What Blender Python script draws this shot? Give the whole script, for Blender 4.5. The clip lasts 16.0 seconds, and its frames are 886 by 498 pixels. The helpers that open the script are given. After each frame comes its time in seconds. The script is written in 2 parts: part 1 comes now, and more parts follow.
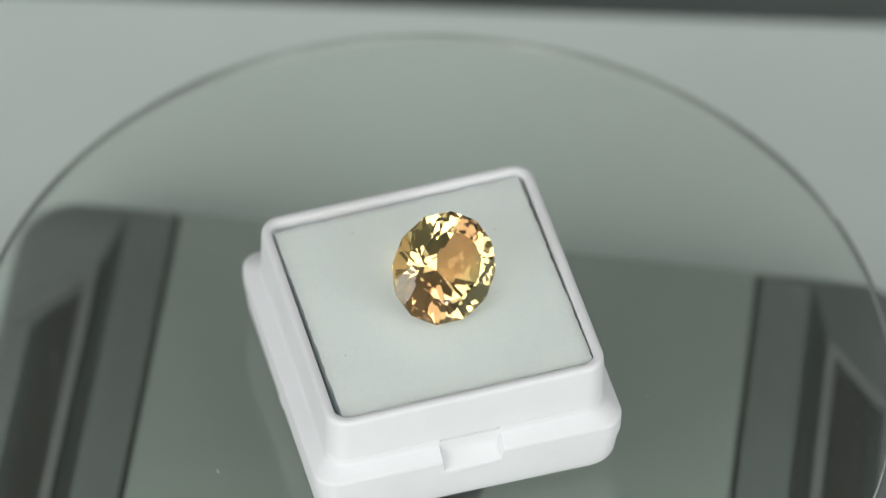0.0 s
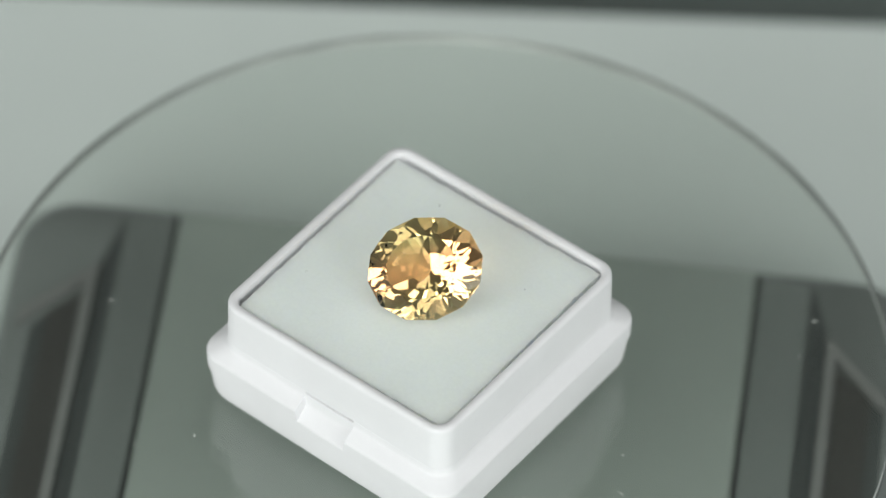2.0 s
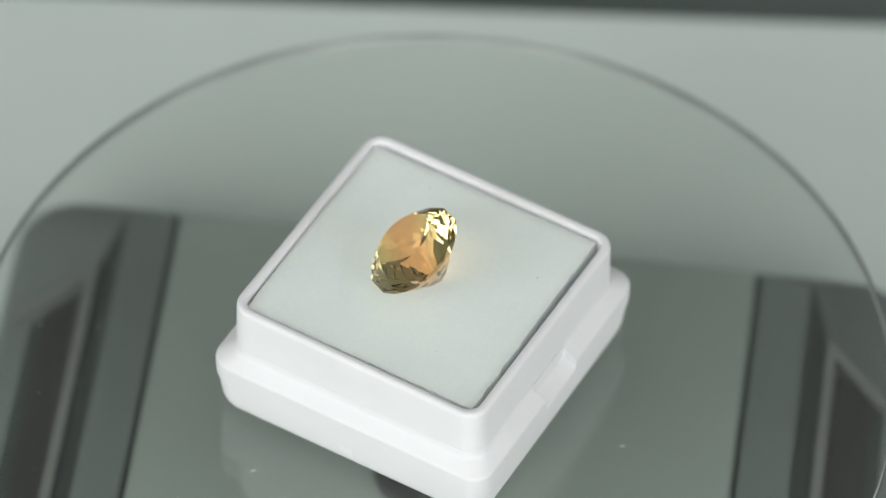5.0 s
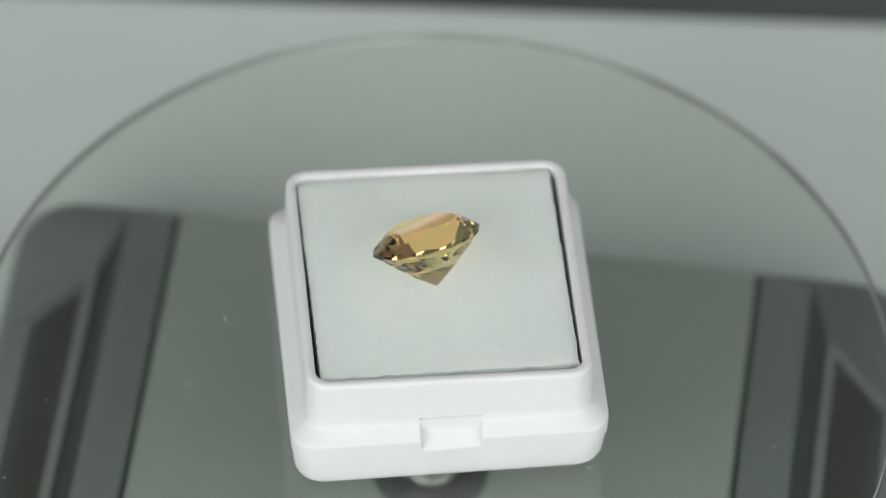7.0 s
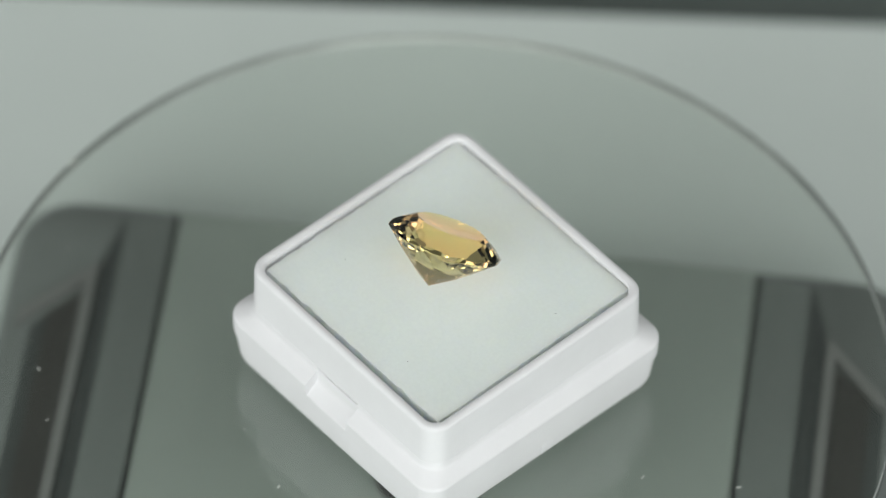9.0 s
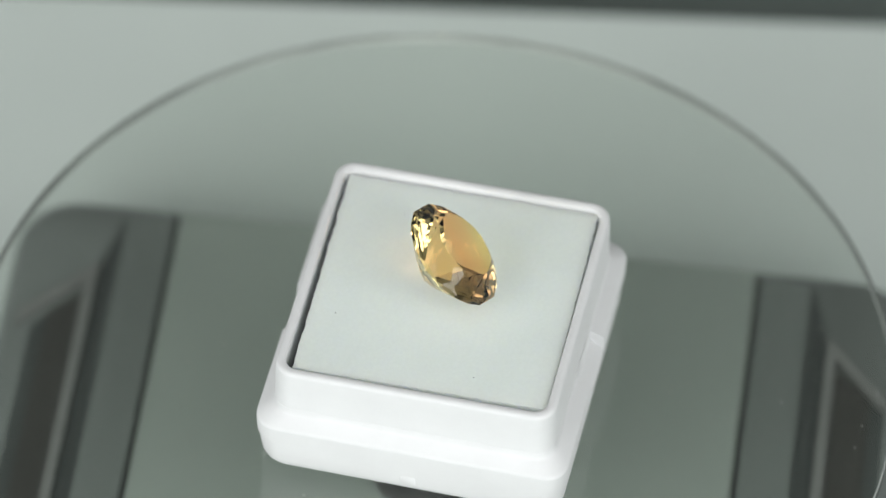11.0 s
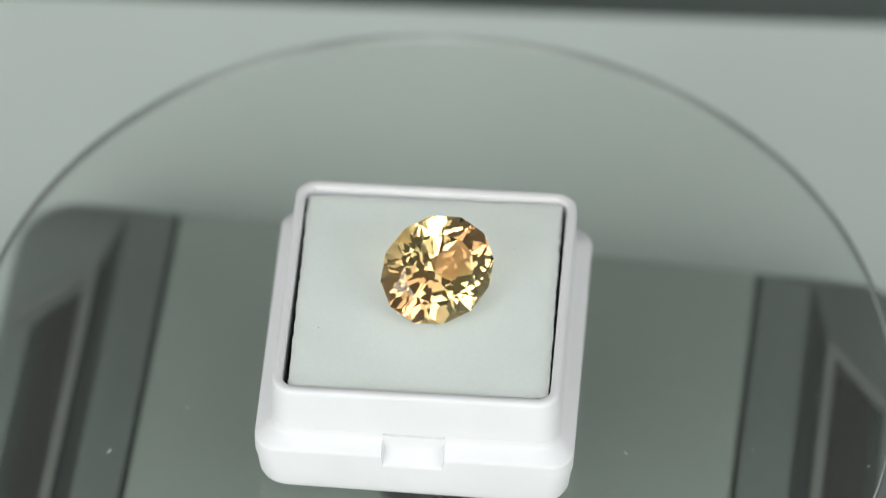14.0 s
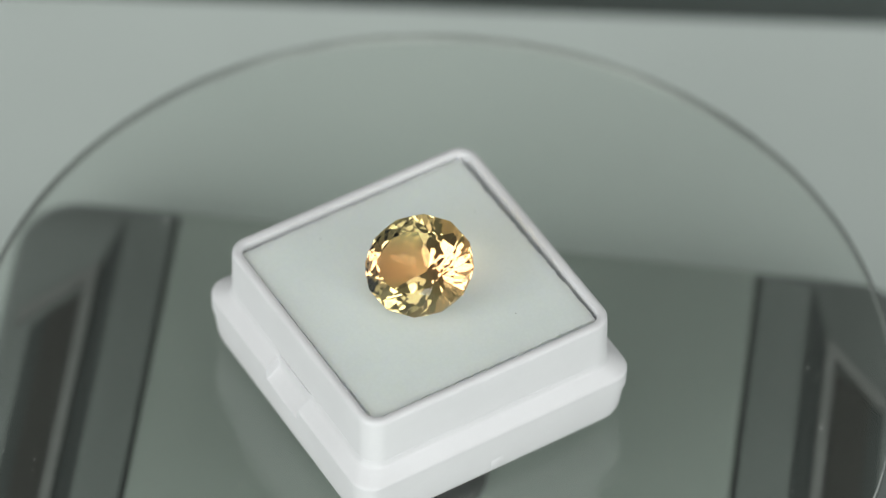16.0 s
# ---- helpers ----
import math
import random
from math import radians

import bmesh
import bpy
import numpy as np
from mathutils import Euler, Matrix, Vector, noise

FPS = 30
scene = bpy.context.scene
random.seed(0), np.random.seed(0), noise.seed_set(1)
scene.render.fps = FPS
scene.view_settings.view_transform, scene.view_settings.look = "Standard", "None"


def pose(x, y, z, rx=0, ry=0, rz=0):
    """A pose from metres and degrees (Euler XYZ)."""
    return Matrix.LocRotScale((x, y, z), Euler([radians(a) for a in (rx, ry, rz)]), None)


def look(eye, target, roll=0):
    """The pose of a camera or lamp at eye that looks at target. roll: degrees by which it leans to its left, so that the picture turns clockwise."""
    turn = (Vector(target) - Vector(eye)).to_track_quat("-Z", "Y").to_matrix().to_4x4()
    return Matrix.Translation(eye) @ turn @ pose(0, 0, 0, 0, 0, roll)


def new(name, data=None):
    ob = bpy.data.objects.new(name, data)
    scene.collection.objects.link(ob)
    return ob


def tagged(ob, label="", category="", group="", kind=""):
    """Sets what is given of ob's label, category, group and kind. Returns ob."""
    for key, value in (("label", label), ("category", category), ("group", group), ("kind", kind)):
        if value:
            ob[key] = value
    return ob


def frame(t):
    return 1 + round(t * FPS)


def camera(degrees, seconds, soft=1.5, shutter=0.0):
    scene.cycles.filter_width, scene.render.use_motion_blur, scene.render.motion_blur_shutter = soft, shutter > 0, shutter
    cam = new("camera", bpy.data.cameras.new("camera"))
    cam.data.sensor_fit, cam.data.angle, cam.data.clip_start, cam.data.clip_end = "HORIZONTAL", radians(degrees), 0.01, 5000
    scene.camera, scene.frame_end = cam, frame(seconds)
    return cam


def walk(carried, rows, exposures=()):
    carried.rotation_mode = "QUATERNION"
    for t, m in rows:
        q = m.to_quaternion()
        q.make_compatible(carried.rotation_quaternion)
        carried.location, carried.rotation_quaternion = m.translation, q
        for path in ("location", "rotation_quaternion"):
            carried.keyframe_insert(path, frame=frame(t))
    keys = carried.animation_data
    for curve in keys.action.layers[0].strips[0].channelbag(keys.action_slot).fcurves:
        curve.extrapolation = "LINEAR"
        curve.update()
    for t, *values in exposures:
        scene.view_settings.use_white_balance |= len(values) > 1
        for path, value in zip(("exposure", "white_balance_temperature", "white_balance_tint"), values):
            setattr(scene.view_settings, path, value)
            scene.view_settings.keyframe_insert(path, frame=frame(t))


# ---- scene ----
import itertools

# A faceted stone in a small white plastic box, turning on a glass disc (sizes below in millimetres).
MM = 0.001
TURN = -27.17          # degrees a second, clockwise from above
EYE = (0.98 * MM, -424.2 * MM, 508.6 * MM)
AIM = (0.98 * MM, 9.87 * MM, 8.57 * MM)

# the clip's camera trims its exposure as the white box turns
EXPOSURES = [(0.0, -0.11), (0.6, 0.0), (1.0, 0.03), (2.0, 0.0), (2.5, -0.08), (3.0, -0.15), (3.5, -0.12), (3.9, 0.03), (4.3, 0.03), (5.3, -0.04), (6.3, -0.17),
             (7.0, -0.14), (7.5, -0.06), (8.5, -0.04), (9.2, -0.06), (10.3, -0.02), (11.5, 0.03), (12.0, 0.0), (12.5, -0.04), (13.0, -0.09), (13.5, -0.05),
             (14.0, 0.02), (14.5, 0.02), (15.2, 0.0), (15.6, -0.06), (16.0, -0.15)]

cam = camera(8.153, 16.0, soft=1.15)
cam.data.dof.use_dof = True
cam.data.dof.focus_distance = 0.645
cam.data.dof.aperture_fstop = 14.0
walk(cam, [(0.0, look(EYE, AIM, 1.05)), (16.0, look(EYE, AIM, 1.05))], exposures=EXPOSURES)

# ---- light ----
world = bpy.data.worlds.new("room_air")
scene.world = world
world.use_nodes = True
world.node_tree.nodes["Background"].inputs[0].default_value = (0.5, 0.52, 0.5, 1)
world.node_tree.nodes["Background"].inputs[1].default_value = 0.0


def area_lamp(name, eye, target, wide, high, watts, colour):
    data = bpy.data.lights.new(name, "AREA")
    data.shape, data.size, data.size_y, data.energy, data.color = "RECTANGLE", wide, high, watts, colour
    ob = new(name, data)
    ob.matrix_world = look(eye, target)
    return ob


area_lamp("softbox_lamp", (-0.58, -0.66, 0.46), (0, 0, 0.01), 0.72, 0.72, 7.85, (0.985, 1.0, 0.985))
area_lamp("softbox_lamp", (0.62, -0.66, 0.45), (0, 0, 0.01), 0.74, 0.74, 6.3, (0.985, 1.0, 0.985))
area_lamp("overhead_lamp", (0.0, -0.42, 1.05), (0, 0, 0), 0.8, 0.4, 1.3, (0.985, 1.0, 0.985))


# ---- materials ----
def material(name, colour, rough=0.5, metal=0.0, grain=900.0, vary=0.06, bump=0.05, stain=90.0, stain_amount=0.06,
             bump_distance=0.00005, ior=1.5, through_depth=0.0, through_tint=(1.0, 1.0, 1.0)):
    m = bpy.data.materials.new(name)
    m.use_nodes = True
    nt = m.node_tree
    b = nt.nodes["Principled BSDF"]
    tc = nt.nodes.new("ShaderNodeTexCoord")
    fine = nt.nodes.new("ShaderNodeTexNoise")
    fine.inputs["Scale"].default_value = grain
    fine.inputs["Detail"].default_value = 5
    wide = nt.nodes.new("ShaderNodeTexNoise")
    wide.inputs["Scale"].default_value = stain
    wide.inputs["Detail"].default_value = 4
    nt.links.new(tc.outputs["Object"], fine.inputs["Vector"])
    nt.links.new(tc.outputs["Object"], wide.inputs["Vector"])
    scale1 = nt.nodes.new("ShaderNodeMapRange")
    scale1.inputs["To Min"].default_value = 1 - vary
    scale1.inputs["To Max"].default_value = 1 + vary
    nt.links.new(fine.outputs["Fac"], scale1.inputs["Value"])
    scale2 = nt.nodes.new("ShaderNodeMapRange")
    scale2.inputs["From Min"].default_value = 0.3
    scale2.inputs["From Max"].default_value = 0.7
    scale2.inputs["To Min"].default_value = 1 - stain_amount
    scale2.inputs["To Max"].default_value = 1 + stain_amount
    nt.links.new(wide.outputs["Fac"], scale2.inputs["Value"])
    mul = nt.nodes.new("ShaderNodeMath")
    mul.operation = "MULTIPLY"
    nt.links.new(scale1.outputs[0], mul.inputs[0])
    nt.links.new(scale2.outputs[0], mul.inputs[1])
    mix = nt.nodes.new("ShaderNodeMix")
    mix.data_type, mix.blend_type = "RGBA", "MULTIPLY"
    mix.inputs["Factor"].default_value = 1.0
    mix.inputs[6].default_value = (*colour, 1)
    nt.links.new(mul.outputs[0], mix.inputs[7])
    nt.links.new(mix.outputs[2], b.inputs["Base Color"])
    b.inputs["Metallic"].default_value = metal
    b.inputs["IOR"].default_value = ior
    if through_depth:
        b.inputs["Subsurface Weight"].default_value = 0.9
        b.inputs["Subsurface Radius"].default_value = through_tint
        b.inputs["Subsurface Scale"].default_value = through_depth
    r = nt.nodes.new("ShaderNodeMapRange")
    r.inputs["To Min"].default_value = max(0.02, rough - 0.08)
    r.inputs["To Max"].default_value = min(1.0, rough + 0.08)
    nt.links.new(wide.outputs["Fac"], r.inputs["Value"])
    nt.links.new(r.outputs[0], b.inputs["Roughness"])
    bp = nt.nodes.new("ShaderNodeBump")
    bp.inputs["Strength"].default_value = bump
    bp.inputs["Distance"].default_value = bump_distance
    nt.links.new(fine.outputs["Fac"], bp.inputs["Height"])
    nt.links.new(bp.outputs["Normal"], b.inputs["Normal"])
    return m


def pane_material(name, colour):
    """Thin clear glass: lets light straight through, tinted, with a mirror gloss by Fresnel."""
    m = bpy.data.materials.new(name)
    m.use_nodes = True
    nt = m.node_tree
    nt.nodes.remove(nt.nodes["Principled BSDF"])
    clear = nt.nodes.new("ShaderNodeBsdfTransparent")
    clear.inputs["Color"].default_value = (*colour, 1)
    gloss = nt.nodes.new("ShaderNodeBsdfGlossy")
    gloss.inputs["Roughness"].default_value = 0.03
    facing = nt.nodes.new("ShaderNodeLayerWeight")
    facing.inputs["Blend"].default_value = 0.5
    power = nt.nodes.new("ShaderNodeMath")
    power.operation = "POWER"
    power.inputs[1].default_value = 5
    amount = nt.nodes.new("ShaderNodeMath")
    amount.operation = "MULTIPLY_ADD"
    amount.inputs[1].default_value, amount.inputs[2].default_value = 0.93, 0.066
    nt.links.new(facing.outputs["Facing"], power.inputs[0])
    nt.links.new(power.outputs[0], amount.inputs[0])
    mix = nt.nodes.new("ShaderNodeMixShader")
    nt.links.new(amount.outputs[0], mix.inputs[0])
    nt.links.new(clear.outputs[0], mix.inputs[1])
    nt.links.new(gloss.outputs[0], mix.inputs[2])
    nt.links.new(mix.outputs[0], nt.nodes["Material Output"].inputs["Surface"])
    return m


def stone_material():
    """Bicolour stone: a peach heart between pale straw-green flanks; light is tinted as it passes the surface, facets mirror it clear."""
    m = bpy.data.materials.new("bicolour_stone")
    m.use_nodes = True
    nt = m.node_tree
    nt.nodes.remove(nt.nodes["Principled BSDF"])
    bend = nt.nodes.new("ShaderNodeBsdfRefraction")
    bend.inputs["IOR"].default_value = 1.63
    bend.inputs["Roughness"].default_value = 0.0
    gloss = nt.nodes.new("ShaderNodeBsdfGlossy")
    gloss.inputs["Roughness"].default_value = 0.0
    gloss.inputs["Color"].default_value = (0.965, 0.935, 0.87, 1)
    share = nt.nodes.new("ShaderNodeFresnel")
    share.inputs["IOR"].default_value = 1.63
    mix = nt.nodes.new("ShaderNodeMixShader")
    nt.links.new(share.outputs[0], mix.inputs[0])
    nt.links.new(bend.outputs[0], mix.inputs[1])
    nt.links.new(gloss.outputs[0], mix.inputs[2])
    nt.links.new(mix.outputs[0], nt.nodes["Material Output"].inputs["Surface"])
    tc = nt.nodes.new("ShaderNodeTexCoord")
    sep = nt.nodes.new("ShaderNodeSeparateXYZ")
    nt.links.new(tc.outputs["Object"], sep.inputs[0])
    size = nt.nodes.new("ShaderNodeMath")
    size.operation = "ABSOLUTE"
    nt.links.new(sep.outputs["Y"], size.inputs[0])
    patches = nt.nodes.new("ShaderNodeTexNoise")
    patches.inputs["Scale"].default_value = 260
    nt.links.new(tc.outputs["Object"], patches.inputs["Vector"])
    add = nt.nodes.new("ShaderNodeMath")
    add.operation = "MULTIPLY_ADD"
    add.inputs[1].default_value = 0.0024
    nt.links.new(patches.outputs["Fac"], add.inputs[0])
    nt.links.new(size.outputs[0], add.inputs[2])
    zone = nt.nodes.new("ShaderNodeMapRange")
    zone.inputs["From Min"].default_value = 0.0024
    zone.inputs["From Max"].default_value = 0.0046
    nt.links.new(add.outputs[0], zone.inputs["Value"])
    ramp = nt.nodes.new("ShaderNodeValToRGB")
    ramp.color_ramp.elements[0].color = (0.965, 0.75, 0.525, 1)
    ramp.color_ramp.elements[1].color = (0.925, 0.865, 0.61, 1)
    nt.links.new(zone.outputs[0], ramp.inputs[0])
    nt.links.new(ramp.outputs[0], bend.inputs["Color"])
    return m


def edge_material():
    """Ground glass edge: dull grey-green, with darkening painted in by a near-black gloss where it is looked along."""
    m = material("ground_glass_edge", (0.53, 0.56, 0.54), 0.5, grain=3000, vary=0.1, bump=0.1, stain=60, stain_amount=0.25)
    nt = m.node_tree
    gloss = nt.nodes.new("ShaderNodeBsdfGlossy")
    gloss.inputs["Roughness"].default_value = 0.12
    # near-black colour stands in for the dark look of the rim's sides
    gloss.inputs["Color"].default_value = (0.05, 0.065, 0.06, 1)
    facing = nt.nodes.new("ShaderNodeLayerWeight")
    facing.inputs["Blend"].default_value = 0.5
    power = nt.nodes.new("ShaderNodeMath")
    power.operation = "POWER"
    power.inputs[1].default_value = 1.25
    nt.links.new(facing.outputs["Facing"], power.inputs[0])
    mix = nt.nodes.new("ShaderNodeMixShader")
    nt.links.new(power.outputs[0], mix.inputs[0])
    nt.links.new(nt.nodes["Principled BSDF"].outputs[0], mix.inputs[1])
    nt.links.new(gloss.outputs[0], mix.inputs[2])
    nt.links.new(mix.outputs[0], nt.nodes["Material Output"].inputs["Surface"])
    return m


WHITE_PLASTIC = material("white_plastic", (0.735, 0.738, 0.752), 0.72, ior=1.38, grain=2500, vary=0.012, bump=0.06, stain=180, stain_amount=0.02)
WHITE_FOAM = material("white_foam_sheet", (0.75, 0.81, 0.787), 0.9, grain=2600, vary=0.04, bump=0.12, stain=130, stain_amount=0.02, through_depth=0.003, through_tint=(0.95, 0.96, 1.08))
BLACK_FOAM = material("black_foam", (0.03, 0.033, 0.045), 0.95, grain=5000, vary=0.3, bump=0.6, stain=300, stain_amount=0.2)
DISC_GLASS = pane_material("disc_glass", (0.963, 0.978, 0.962))
DISC_EDGE = edge_material()
STONE = stone_material()
TABLE_PAPER = material("light_grey_board", (0.625, 0.688, 0.66), 0.92, grain=700, vary=0.02, bump=0.1, stain=14, stain_amount=0.03)
DESK = material("dark_desk_laminate", (0.125, 0.15, 0.14), 0.55, grain=500, vary=0.1, bump=0.1, stain=10, stain_amount=0.1)
BASE_GREY = material("base_dark_grey_plastic", (0.15, 0.169, 0.162), 0.5, grain=2500, vary=0.05, bump=0.1, stain=60, stain_amount=0.06)
PANEL_GREY = material("panel_green_grey_metal", (0.3, 0.343, 0.313), 0.5, grain=2500, vary=0.04, bump=0.08, stain=45, stain_amount=0.06)
SLOT_DARK = material("slot_black_plastic", (0.042, 0.051, 0.048), 0.6, grain=2500, vary=0.1, bump=0.1)
INSET_BROWN = material("inset_brown_black_plastic", (0.034, 0.034, 0.029), 0.5, grain=2500, vary=0.1, bump=0.1)
# lighter than the housing: the highlight on the chamfered strip is in this colour
STRIP_GREY = material("strip_highlight_grey_plastic", (0.175, 0.18, 0.175), 0.45, grain=2500, vary=0.06, bump=0.1)
STEEL = material("brushed_steel", (0.36, 0.37, 0.36), 0.5, metal=1.0, grain=3000, vary=0.06, bump=0.1)
DARK_STEEL = material("oiled_dark_steel", (0.09, 0.09, 0.09), 0.4, metal=0.6, grain=4000, vary=0.3, bump=0.4)
DUST = material("pale_dust", (0.6, 0.63, 0.59), 0.9)
WALL = material("pale_wall_paint", (0.78, 0.79, 0.78), 0.8, grain=60, vary=0.03, bump=0.1, stain=2, stain_amount=0.05, bump_distance=0.001)


# ---- mesh helpers (millimetres in, metres out) ----
def mesh_of(name, bm, mats, smooth=False):
    me = bpy.data.meshes.new(name)
    bmesh.ops.recalc_face_normals(bm, faces=bm.faces)
    bm.to_mesh(me)
    bm.free()
    for mt in (mats if isinstance(mats, (list, tuple)) else [mats]):
        me.materials.append(mt)
    if smooth:
        me.shade_smooth()
        me.set_sharp_from_angle(angle=radians(38))
    return me


def part(name, bm, mats, parent=None, label="", smooth=False):
    ob = new(name, mesh_of(name, bm, mats, smooth))
    if parent is not None:
        ob.parent = parent
    if label:
        ob["label"] = label
    return ob


def rounded_rect(half_x, half_y, radius, arc=7, stops=()):
    """Points round a rounded rectangle, counterclockwise; stops: extra places along the two sides parallel to x."""
    pts = []
    corners = ((1, 1, 0), (-1, 1, 90), (-1, -1, 180), (1, -1, 270))
    for k, (sx, sy, start) in enumerate(corners):
        cx, cy = sx * (half_x - radius), sy * (half_y - radius)
        for i in range(arc + 1):
            a = radians(start + 90 * i / arc)
            pts.append((cx + radius * math.cos(a), cy + radius * math.sin(a)))
        if k == 0:
            pts += [(s, half_y) for s in sorted(stops, reverse=True)]
        if k == 2:
            pts += [(s, -half_y) for s in sorted(stops)]
    return pts


def loft(bm, rings, cap_first=False, cap_last=False):
    """Rings of equal length, each a list of (x, y, z) in millimetres, joined one to the next."""
    made = [[bm.verts.new((x * MM, y * MM, z * MM)) for x, y, z in ring] for ring in rings]
    for a, b in zip(made, made[1:]):
        n = len(a)
        for i in range(n):
            bm.faces.new((a[i], a[(i + 1) % n], b[(i + 1) % n], b[i]))
    if cap_first:
        bm.faces.new(made[0])
    if cap_last:
        bm.faces.new(made[-1])
    return made


def slab(bm, outline, z0, z1, bevel=0.3):
    """An upright slab from an outline (millimetres), its upper edge chamfered."""
    cx = sum(p[0] for p in outline) / len(outline)
    cy = sum(p[1] for p in outline) / len(outline)

    def shrunk(d):
        out = []
        for x, y in outline:
            r = math.hypot(x - cx, y - cy)
            k = max(0.0, 1 - d / max(r, 1e-6))
            out.append((cx + (x - cx) * k, cy + (y - cy) * k))
        return out
    loft(bm, [[(x, y, z0) for x, y in outline], [(x, y, z1 - bevel) for x, y in outline],
              [(x, y, z1 - bevel * 0.3) for x, y in shrunk(bevel * 0.35)], [(x, y, z1) for x, y in shrunk(bevel)]], True, True)


def lathe(bm, profile, steps=96):
    """A solid turned from (radius, z) pairs; radius 0 at both ends closes it."""
    rings = []
    for r, z in profile:
        if r == 0:
            rings.append([bm.verts.new((0, 0, z * MM))])
        else:
            rings.append([bm.verts.new((r * MM * math.cos(2 * math.pi * i / steps), r * MM * math.sin(2 * math.pi * i / steps), z * MM)) for i in range(steps)])
    for a, b in zip(rings, rings[1:]):
        for i in range(steps):
            j = (i + 1) % steps
            if len(a) == 1 and len(b) > 1:
                bm.faces.new((a[0], b[j], b[i]))
            elif len(b) == 1 and len(a) > 1:
                bm.faces.new((a[i], a[j], b[0]))
            elif len(a) > 1:
                bm.faces.new((a[i], a[j], b[j], b[i]))


def cuboid(bm, x0, x1, y0, y1, z0, z1):
    loft(bm, [[(x0, y0, z0), (x1, y0, z0), (x1, y1, z0), (x0, y1, z0)], [(x0, y0, z1), (x1, y0, z1), (x1, y1, z1), (x0, y1, z1)]], True, True)


# ---- the room, the desk and the board ----
TABLE_Z = -30.0


def room():
    def wall(name, x0, x1, y0, y1, z0, z1, mat, label, category):
        bm = bmesh.new()
        cuboid(bm, x0, x1, y0, y1, z0, z1)
        return tagged(part(name, bm, mat), label, category, kind="structure")
    wall("floor", -1500, 1500, -1500, 1500, -850, -800, DESK, "dark laminate floor of the studio room", "floor")
    wall("ceiling", -1500, 1500, -1500, 1500, 1700, 1760, WALL, "pale painted plain ceiling of the room", "ceiling")
    wall("wall_north", -1500, 1500, 1500, 1560, -800, 1700, WALL, "pale grey painted wall behind the desk", "wall")
    wall("wall_south", -1500, 1500, -1560, -1500, -800, 1700, WALL, "pale grey painted wall facing the desk", "wall")
    wall("wall_east", 1500, 1560, -1500, 1500, -800, 1700, WALL, "pale grey painted side wall", "wall")
    wall("wall_west", -1560, -1500, -1500, 1500, -800, 1700, WALL, "pale grey painted side wall", "wall")


def desk():
    thing = tagged(new("desk"), "dark green-grey laminate desk under the board", "desk")
    thing.location = (0, -0.16, -0.8)
    bm = bmesh.new()
    slab(bm, rounded_rect(700, 440, 20), 725, 758, 2)
    part("desktop", bm, DESK, thing)
    for sx in (-1, 1):
        for sy in (-1, 1):
            bm = bmesh.new()
            cuboid(bm, sx * 640 - 25, sx * 640 + 25, sy * 380 - 25, sy * 380 + 25, 0, 725)
            part("leg", bm, DESK, thing)


def board():
    bm = bmesh.new()
    slab(bm, rounded_rect(420, 300, 4), 0, 11.4, 0.8)
    ob = tagged(part("display_board", bm, TABLE_PAPER), "light grey matte board lying on the dark desk", "board")
    ob.matrix_world = Matrix.Translation((0.0, 81.5 * MM, TABLE_Z * MM - 0.0115)) @ pose(0, 0, 0, 0, 0, -1.4) @ Matrix.Translation((0, -0.3, 0))
    return ob


# ---- the turntable ----
BASE_TOP = -18.0


DISC_R, DISC_T = 49.4, 1.5


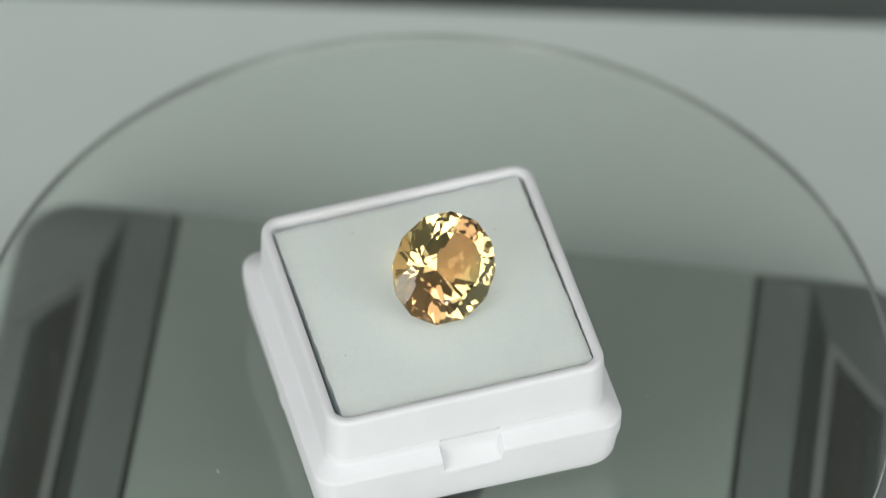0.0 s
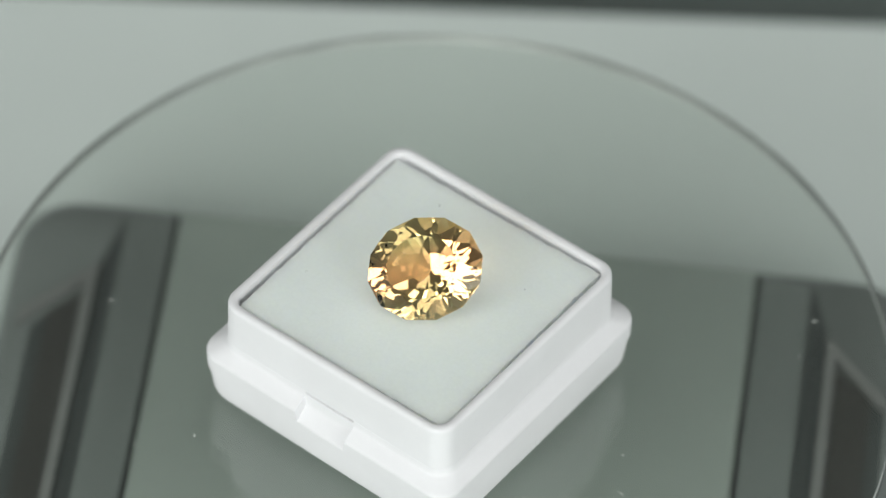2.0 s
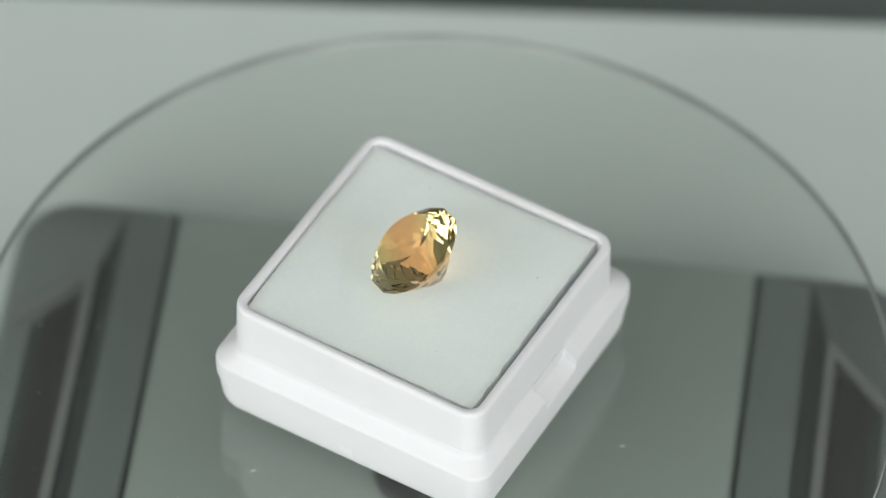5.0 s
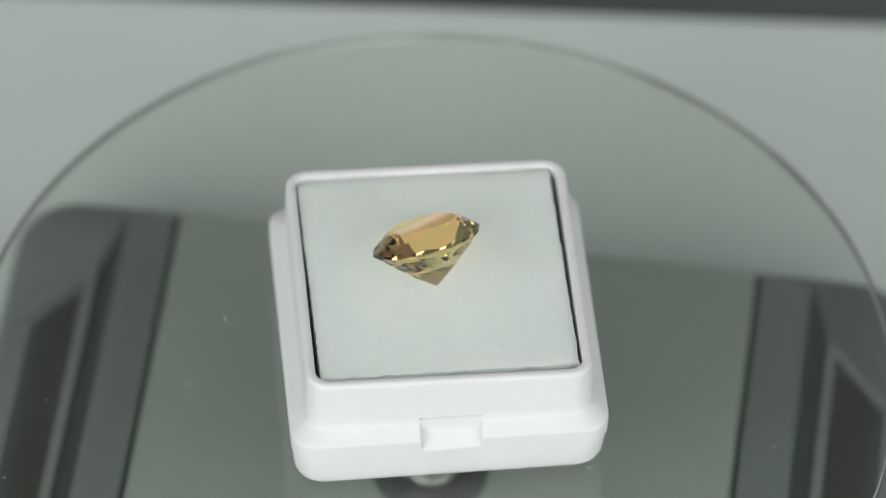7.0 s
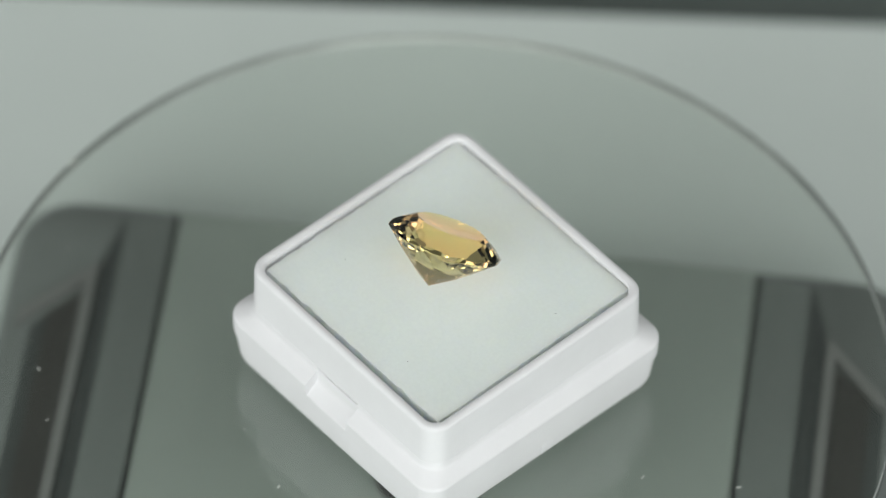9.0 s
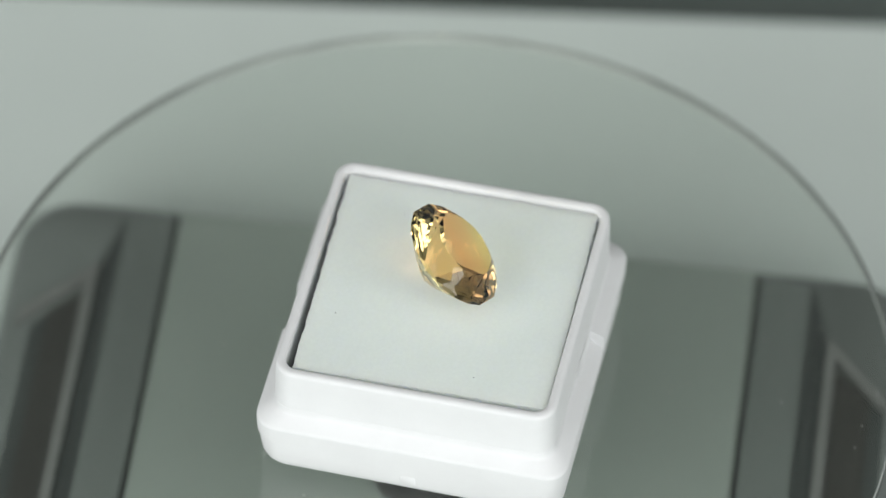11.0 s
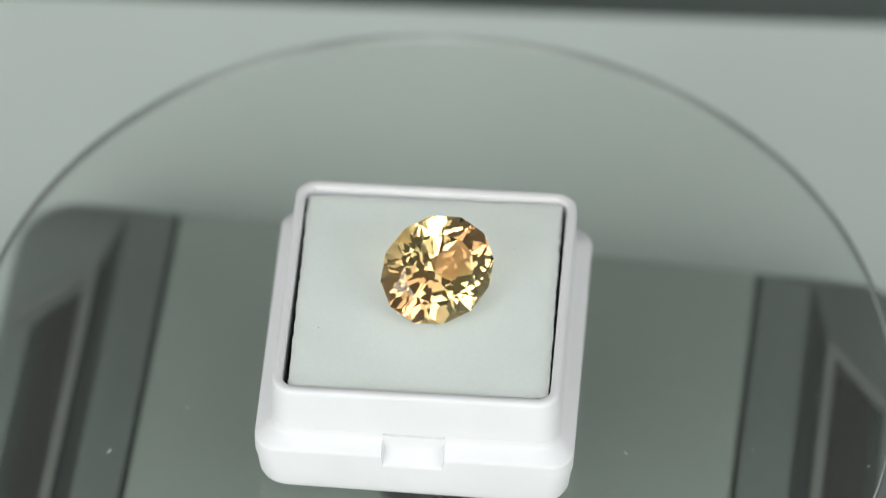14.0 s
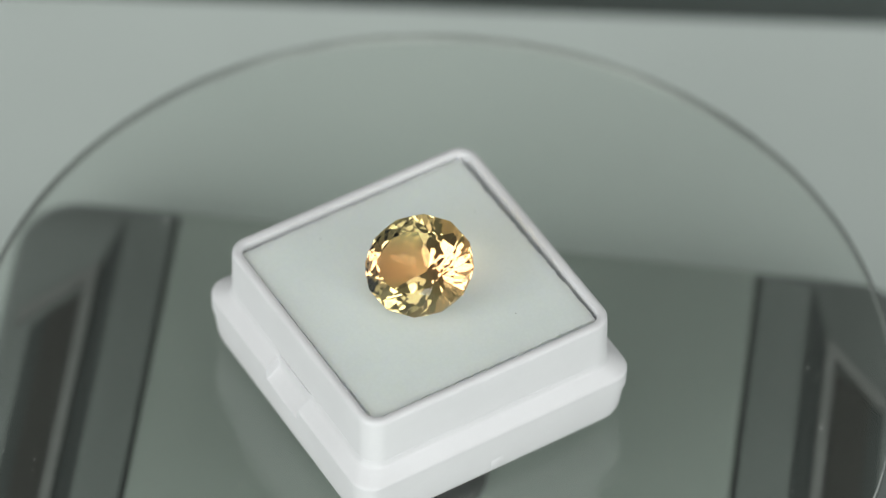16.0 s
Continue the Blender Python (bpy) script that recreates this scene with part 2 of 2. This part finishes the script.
def turntable():
    thing = tagged(new("turntable"), "dark grey turntable carrying a turning clear glass disc", "turntable")
    thing.matrix_world = Matrix.Translation((0, 0, TABLE_Z * MM)) @ pose(0, 0, 0, 0, 0, -6.4)
    top = BASE_TOP - TABLE_Z
    bm = bmesh.new()
    shoulder = ((51.0, 36.2, 6.5, 0.0), (51.0, 36.2, 6.5, top - 5.0), (50.7, 36.1, 6.3, top - 3.6), (50.2, 35.8, 6.0, top - 2.3), (49.5, 35.3, 5.6, top - 1.5), (48.7, 34.7, 5.2, top - 1.0))
    loft(bm, [[(x, y, z) for x, y in rounded_rect(hx, hy, rad)] for hx, hy, rad, z in shoulder], True, True)
    part("housing", bm, BASE_GREY, thing, "dark grey moulded plastic housing", smooth=True)
    bm = bmesh.new()
    slab(bm, rounded_rect(32.5, 34.4, 0.8), top - 1.0, top, 0.25)
    part("centre_panel", bm, PANEL_GREY, thing, "green-grey metal plate in the middle")
    for s, rail, slot_edge, strip, inset in ((-1, 38.4, 40.5, 41.7, 45.2), (1, 38.8, 41.2, 42.4, 46.7)):
        pieces = (
            ("groove", [(32.55, -34), (33.15, -34), (33.15, 34.2), (32.55, 34.2)], 0.85, 0.05, SLOT_DARK, "narrow dark groove"),
            ("side_rail", [(33.2, -34), (rail, -34), (rail, 33.4), (33.2, 34.3)], 0.1, 0.3, BASE_GREY, ""),
            ("slot", [(rail + 0.05, -34), (slot_edge, -34), (slot_edge, 26.8), (rail + 0.5, 32.9), (rail + 0.05, 32.9)], 0.85, 0.05, SLOT_DARK,
             "black recessed slot with a slanting end"),
            ("edge_strip", [(slot_edge + 0.05, -34), (strip, -34), (strip, 23.0), (48.4, 15.8), (48.4, 17.9), (slot_edge + 0.05, 26.0)], 0.1, 0.0, STRIP_GREY,
             "grey strip along the slot, coloured lighter for its chamfer highlight"),
            ("inset", [(strip + 0.05, -30), (inset, -30), (inset, 18.4), (strip + 0.05, 22.0)], 0.8, 0.05, INSET_BROWN, "brownish black sunken inset"),
            ("side_slot", [(inset + 0.05, -30), (inset + 1.6, -30), (inset + 1.6, 16.3), (inset + 0.05, 18.1)], 0.85, 0.05, SLOT_DARK, "black slot beside the inset"),
        )
        for name, outline, sunk, bevel, mat, label in pieces:
            bm = bmesh.new()
            slab(bm, [(s * x, y) for x, y in outline][::s], top - 1.0, top - sunk, bevel)
            part(name, bm, mat, thing, label)
    # bearing and shaft under the disc
    bm = bmesh.new()
    lathe(bm, [(3.2, 0.0), (6.2, 0.0), (6.2, 0.5), (5.9, 0.8), (3.3, 0.8), (3.2, 0.6), (3.2, 0.0)], 64)
    part("bearing_ring", bm, DARK_STEEL, thing, "dark oily bearing ring", smooth=True).location = (0, 0.0008, top * MM)
    bm = bmesh.new()
    lathe(bm, [(0, 0.0), (3.0, 0.0), (3.0, 1.6), (2.6, 2.0), (2.2, 2.2), (2.2, 14.1), (6.0, 14.5), (6.0, 16.45), (0, 16.45)], 64)
    part("shaft", bm, STEEL, thing, "bright steel shaft with a flat flange", smooth=True).location = (0, 0.0008, top * MM)
    # the glass disc, dust on it
    bm = bmesh.new()
    lathe(bm, [(0, -DISC_T), (DISC_R - 0.15, -DISC_T), (DISC_R, -DISC_T + 0.15), (DISC_R, -0.15), (DISC_R - 0.15, 0.0), (0, 0.0)], 256)
    for f in bm.faces:
        f.normal_update()
        f.material_index = 1 if abs(f.normal.z) < 0.9 else 0
    pane = part("glass_disc", bm, [DISC_GLASS, DISC_EDGE], thing, "clear glass disc, faintly green, with a ground edge")
    pane.location = (0, 0, -TABLE_Z * MM)
    bm = bmesh.new()
    bmesh.ops.create_icosphere(bm, subdivisions=2, radius=MM, matrix=Matrix.Diagonal((0.22, 0.55, 0.3, 1)))
    for v in bm.verts:
        v.co *= 1 + 0.35 * noise.noise(v.co * 4000)
    chip = part("edge_chip", bm, DUST, pane, "small pale chip on the glass edge")
    chip.matrix_local = pose(0, 0, 0, 0, 0, 34.7) @ Matrix.Translation((DISC_R * MM, 0, -0.0002))
    rng = random.Random(7)
    bm = bmesh.new()
    for k in range(700):
        r, a = DISC_R * 0.97 * math.sqrt(rng.random()), rng.uniform(0, 2 * math.pi)
        if k % 3 == 0:
            r = rng.uniform(17, 29)
        if r < 17:
            continue
        size = rng.choice((0.045, 0.05, 0.05, 0.06, 0.06, 0.07, 0.08, 0.1, 0.13))
        long = size * rng.choice((1, 1, 1, 1, 1, 1, 1.3, 1.5, 1.5, 2, 4))
        m = Matrix.Translation((r * math.cos(a) * MM, r * math.sin(a) * MM, size * 0.3 * MM)) @ pose(0, 0, 0, 0, 0, rng.uniform(0, 360)) @ Matrix.Diagonal((long * MM, size * MM, size * 0.5 * MM, 1))
        bmesh.ops.create_icosphere(bm, subdivisions=1, radius=0.7, matrix=m)
    tagged(part("dust_specks", bm, DUST, pane, "pale dust specks lying on the glass"), kind="stuff")
    return pane


# ---- the box ----
BOX_X, BOX_Y, BOX_TURN = -0.6, -1.36, 16.54
RIM = 14.5
FOAM_X, FOAM_Y, FOAM_TOP, FOAM_RISE = 0.08, -0.25, 14.45, 0.55
FOAM_TURN = radians(0.75)


def gem_box():
    """A square white box: stepped foot, thin upright walls, foam inside. Its origin stands on the disc's axis."""
    thing = tagged(new("gem_box"), "square white plastic gem box with foam inlay on the glass disc", "gem box")
    stops = []
    for e in (0, 3.1, 3.3, 3.6, 4.2, 6, 9):
        stops += [e] if e == 0 else [e, -e]

    def lean(x, y, z):
        return z + (z / RIM) ** 2 * (0.0228 * x - 0.014 * y)

    def ring(half, radius, z, dip=0.0):
        out = []
        for x, y in rounded_rect(half, half, radius, 8, stops):
            k = 1.0 if abs(x) < 3.2 else 0.0
            zz = z - dip * k * (1 if abs(y) > half - 0.01 else 0)
            out.append((x + BOX_X, y + BOX_Y, lean(x, y, zz)))
        return out
    bm = bmesh.new()
    rings = [ring(14.7, 2.4, 0.0), ring(15.3, 2.5, 0.14), ring(15.75, 2.6, 0.5), ring(16.05, 2.6, 1.0), ring(16.25, 2.6, 1.7), ring(16.4, 2.5, 3.6), ring(16.46, 2.4, 4.9), ring(16.62, 2.4, 5.05),
             ring(16.66, 2.4, 6.85, 1.4), ring(16.67, 2.4, 7.1, 1.4), ring(16.6, 2.35, 7.28, 1.42), ring(16.45, 2.3, 7.42, 1.45), ring(15.35, 2.3, 8.12, 1.2),
             ring(15.18, 2.35, 8.25, 1.1), ring(15.1, 2.35, 8.45, 0.9), ring(15.06, 2.3, 9.1, 0.4)]
    inner = [ring(13.9, 1.2, 9.1), ring(13.9, 1.2, 3.0)]
    loft(bm, rings + inner, True, True)
    part("foot", bm, WHITE_PLASTIC, thing, "wider stepped foot with two latch notches", smooth=True)
    bm = bmesh.new()
    loft(bm, [ring(15.04, 2.3, 9.06), ring(14.96, 2.25, 13.9), ring(14.95, 2.25, 14.3), ring(14.91, 2.2, 14.55), ring(14.81, 2.1, 14.72), ring(14.6, 1.9, 14.82), ring(14.25, 1.7, 14.82),
              ring(14.0, 1.5, 14.7), ring(13.9, 1.35, 14.45), ring(13.86, 1.3, 9.06), ring(15.04, 2.3, 9.06)])
    bmesh.ops.remove_doubles(bm, verts=bm.verts, dist=1e-7)
    part("wall", bm, WHITE_PLASTIC, thing, "thin upright wall with a rounded rim", smooth=True)
    for s in (-1, 1):
        bm = bmesh.new()
        slab(bm, [(-0.7, -0.8), (0.7, -0.8), (0.7, 0.8), (-0.7, 0.8)], -0.3, 0.05, 0.05)
        nub = part("nub", bm, WHITE_PLASTIC, thing, smooth=True)
        nub.matrix_local = Matrix.Translation(((BOX_X + s * 16.3) * MM, BOX_Y * MM, 2.4 * MM)) @ pose(0, 0, 0, 0, s * 90, 0)
    for x, y, z, size in ((-11.4, -7.0, FOAM_TOP - 0.16, 0.06), (0.3, -16.9, 6.12, 0.08), (8.2, 5.1, FOAM_TOP + 0.4, 0.04), (-6.3, 9.0, FOAM_TOP - 0.1, 0.05)):
        bm = bmesh.new()
        bmesh.ops.create_icosphere(bm, subdivisions=1, radius=size * MM, matrix=Matrix.Translation((x * MM, y * MM, z * MM)) @ Matrix.Diagonal((1, 1.3, 0.6, 1)))
        part("speck", bm, BLACK_FOAM, thing, "tiny black speck of dirt")
    # foam: a black block with a white sheet on it, edges cut by hand
    rng = random.Random(3)

    def foam_ring(hx, hy, z, rough, ox=-0.05, oy=-0.1):
        out = []
        n = 60
        for k in range(4):
            for i in range(n):
                u = -1 + 2 * i / n
                j = rng.uniform(-rough, rough) * 0.6 + rough * noise.noise((u * 9, k * 3.7, 0.5))
                x, y = ((u * hx, -hy + j), (hx + j, u * hy), (-u * hx, hy + j), (-hx + j, -u * hy))[k]
                x, y = x + ox, y + oy
                out.append((x + BOX_X, y + BOX_Y, z + (0.0228 * x - 0.014 * y)))
        return out
    bm = bmesh.new()
    loft(bm, [foam_ring(13.2, 13.2, 3.1, 0.08), foam_ring(13.2, 13.2, 10.6, 0.08)], True, True)
    part("foam_block", bm, BLACK_FOAM, thing, "black foam block inside the box")
    # white sheet: a fine grid, a little raised under the stone, its cut edge uneven
    bm = bmesh.new()
    n, half = 64, 13.47
    grid = {}
    for i in range(n + 1):
        for j in range(n + 1):
            u, v = -1 + 2 * i / n, -1 + 2 * j / n
            x = half * (u * math.cos(FOAM_TURN) - v * math.sin(FOAM_TURN)) + FOAM_X
            y = half * (u * math.sin(FOAM_TURN) + v * math.cos(FOAM_TURN)) + FOAM_Y
            if i in (0, n):
                x += 0.08 * noise.noise((v * 14, i, 3.1)) + 0.07 * rng.uniform(-1, 1)
            if j in (0, n):
                y += 0.08 * noise.noise((u * 14, j, 7.7)) + 0.07 * rng.uniform(-1, 1)
            z = FOAM_TOP + 0.0228 * x - 0.014 * y + FOAM_RISE * math.exp(-(x * x + y * y) / 45) + 0.03 * noise.noise((u * 4, v * 4, 0.2))
            z -= 0.12 * max(0.0, max(abs(u), abs(v)) - 0.965) / 0.035
            grid[i, j] = bm.verts.new(((x + BOX_X) * MM, (y + BOX_Y) * MM, z * MM))
    for i in range(n):
        for j in range(n):
            bm.faces.new((grid[i, j], grid[i + 1, j], grid[i + 1, j + 1], grid[i, j + 1]))
    skirt = bmesh.ops.extrude_edge_only(bm, edges=[e for e in bm.edges if e.is_boundary])
    for v in skirt["geom"]:
        if isinstance(v, bmesh.types.BMVert):
            v.co.z -= 4.4 * MM
    bmesh.ops.holes_fill(bm, edges=[e for e in bm.edges if e.is_boundary])
    part("foam_sheet", bm, WHITE_FOAM, thing, "off-white soft foam sheet with a hand-cut edge", smooth=True)
    return thing


# ---- the stone ----
def cut_solid(planes):
    """The convex solid inside the planes (normal, distance): one flat face for each plane."""
    normals = np.array([n for n, _ in planes])
    reach = np.array([d for _, d in planes])
    upper = [i for i, n in enumerate(normals) if n[2] > -1e-6]
    lower = [i for i, n in enumerate(normals) if n[2] < 1e-6]
    found = []
    for half in (upper, lower):
        triples = np.array(list(itertools.combinations(half, 3)))
        for block in np.array_split(triples, max(1, len(triples) // 20000)):
            mats, rhs = normals[block], reach[block]
            good = np.abs(np.linalg.det(mats)) > 1e-5
            spots = np.linalg.solve(mats[good], rhs[good][..., None])[..., 0]
            found.append(spots[(spots @ normals.T <= reach + 1e-6).all(axis=1)])
    points = np.concatenate(found)
    corners = []
    for p in points:
        if not corners or np.min(np.abs(np.array(corners) - p).max(axis=1)) > 1e-5:
            corners.append(p)
    corners = np.array(corners)
    bm = bmesh.new()
    verts = [bm.verts.new(c) for c in corners]
    for n, d in zip(normals, reach):
        on = np.nonzero(np.abs(corners @ n - d) < 3e-5)[0]
        if len(on) < 3:
            continue
        mid = corners[on].mean(axis=0)
        u = corners[on[0]] - mid
        u = u / np.linalg.norm(u)
        v = np.cross(n, u)
        order = sorted(on, key=lambda k: math.atan2((corners[k] - mid) @ v, (corners[k] - mid) @ u))
        try:
            bm.faces.new([verts[k] for k in order])
        except ValueError:
            pass
    return bm


def gemstone():
    """An oval brilliant with many small facets: girdle, crown with table, pavilion; radius 1 before scaling."""
    planes = []
    rng = random.Random(11)

    def tier(count, elevation, radius, rise, phase=0.0, up=1):
        """Facets leaning by elevation, each passing its azimuth's radius at height rise."""
        for i in range(count):
            # hand cutting: each facet a little off its ideal angle
            e = radians(elevation + (rng.uniform(-0.9, 0.9) if elevation < 89 else 0))
            a = 2 * math.pi * (i + phase) / count + radians(rng.uniform(-0.8, 0.8))
            planes.append(((math.cos(a) * math.sin(e), math.sin(a) * math.sin(e), up * math.cos(e)), radius * math.sin(e) + rise * math.cos(e)))
    tier(12, 90, 0.985, 0, 0.5)
    # crown
    tier(24, 47, 1.011, 0.015, 0.5)
    tier(12, 41, 1.014, 0.015, 0.0)
    tier(12, 36, 0.83, 0.185, 0.5)
    tier(12, 27, 0.60, 0.34, 0.0)
    planes.append(((0, 0, 1.0), 0.34))
    # pavilion
    tier(24, 45.9, 1.011, 0.015, 0.5, -1)
    tier(12, 44, 0.985, 0.045, 0.0, -1)
    tier(12, 42.6, 0.62, 0.41, 0.5, -1)
    tier(12, 39, 0.40, 0.615, 0.0, -1)
    bm = cut_solid(planes)
    for v in bm.verts:
        v.co.x, v.co.y, v.co.z = v.co.x * GEM_X * MM, v.co.y * GEM_Y * MM, v.co.z * GEM_Z * MM
    bmesh.ops.recalc_face_normals(bm, faces=bm.faces)
    thing = tagged(new("gemstone"), "peach and straw coloured oval faceted gemstone leaning on foam", "gemstone")

    def kind(f):
        z = f.calc_center_median().z
        if f.normal.z > 0.999:
            return "table_facet"
        if abs(f.normal.z) < 0.05:
            return "girdle"
        return "crown" if z > 0 else "pavilion"
    for name in ("table_facet", "crown", "girdle", "pavilion"):
        piece = bm.copy()
        piece.faces.ensure_lookup_table()
        piece.normal_update()
        bmesh.ops.delete(piece, geom=[f for f in piece.faces if kind(f) != name], context="FACES")
        me = bpy.data.meshes.new(name)
        piece.to_mesh(me)
        piece.free()
        me.materials.append(STONE)
        facets = new(name, me)
        facets.parent = thing
        facets.matrix_local = GEM_SEAT
        facets.visible_shadow = name == "crown"  # the clear stone lets light through to the foam
    bm.free()
    return thing


GEM_X, GEM_Y, GEM_Z = 6.12, 5.38, 5.4
GEM_TIME = 1.205
GEM_SEAT = Matrix.Translation((-0.00005, -0.00213, 0.019)) @ pose(0, 0, 0, 38) @ pose(0, 0, 0, 0, 0, 30)

room()
desk()
board()
DISC = turntable()
BOX = gem_box()
GEM = gemstone()


def motions():
    """Disc, box and stone turn together about the disc's axis."""
    times = [0.5 * i for i in range(33)]
    walk(DISC, [(t, pose(0, 0, -TABLE_Z * MM, 0, 0, TURN * t)) for t in times])
    walk(BOX, [(t, pose(0, 0, 0, 0, 0, BOX_TURN + TURN * t)) for t in times])
    walk(GEM, [(t, pose(0, 0, 0, 0, 0, TURN * (t - GEM_TIME))) for t in times])


motions()
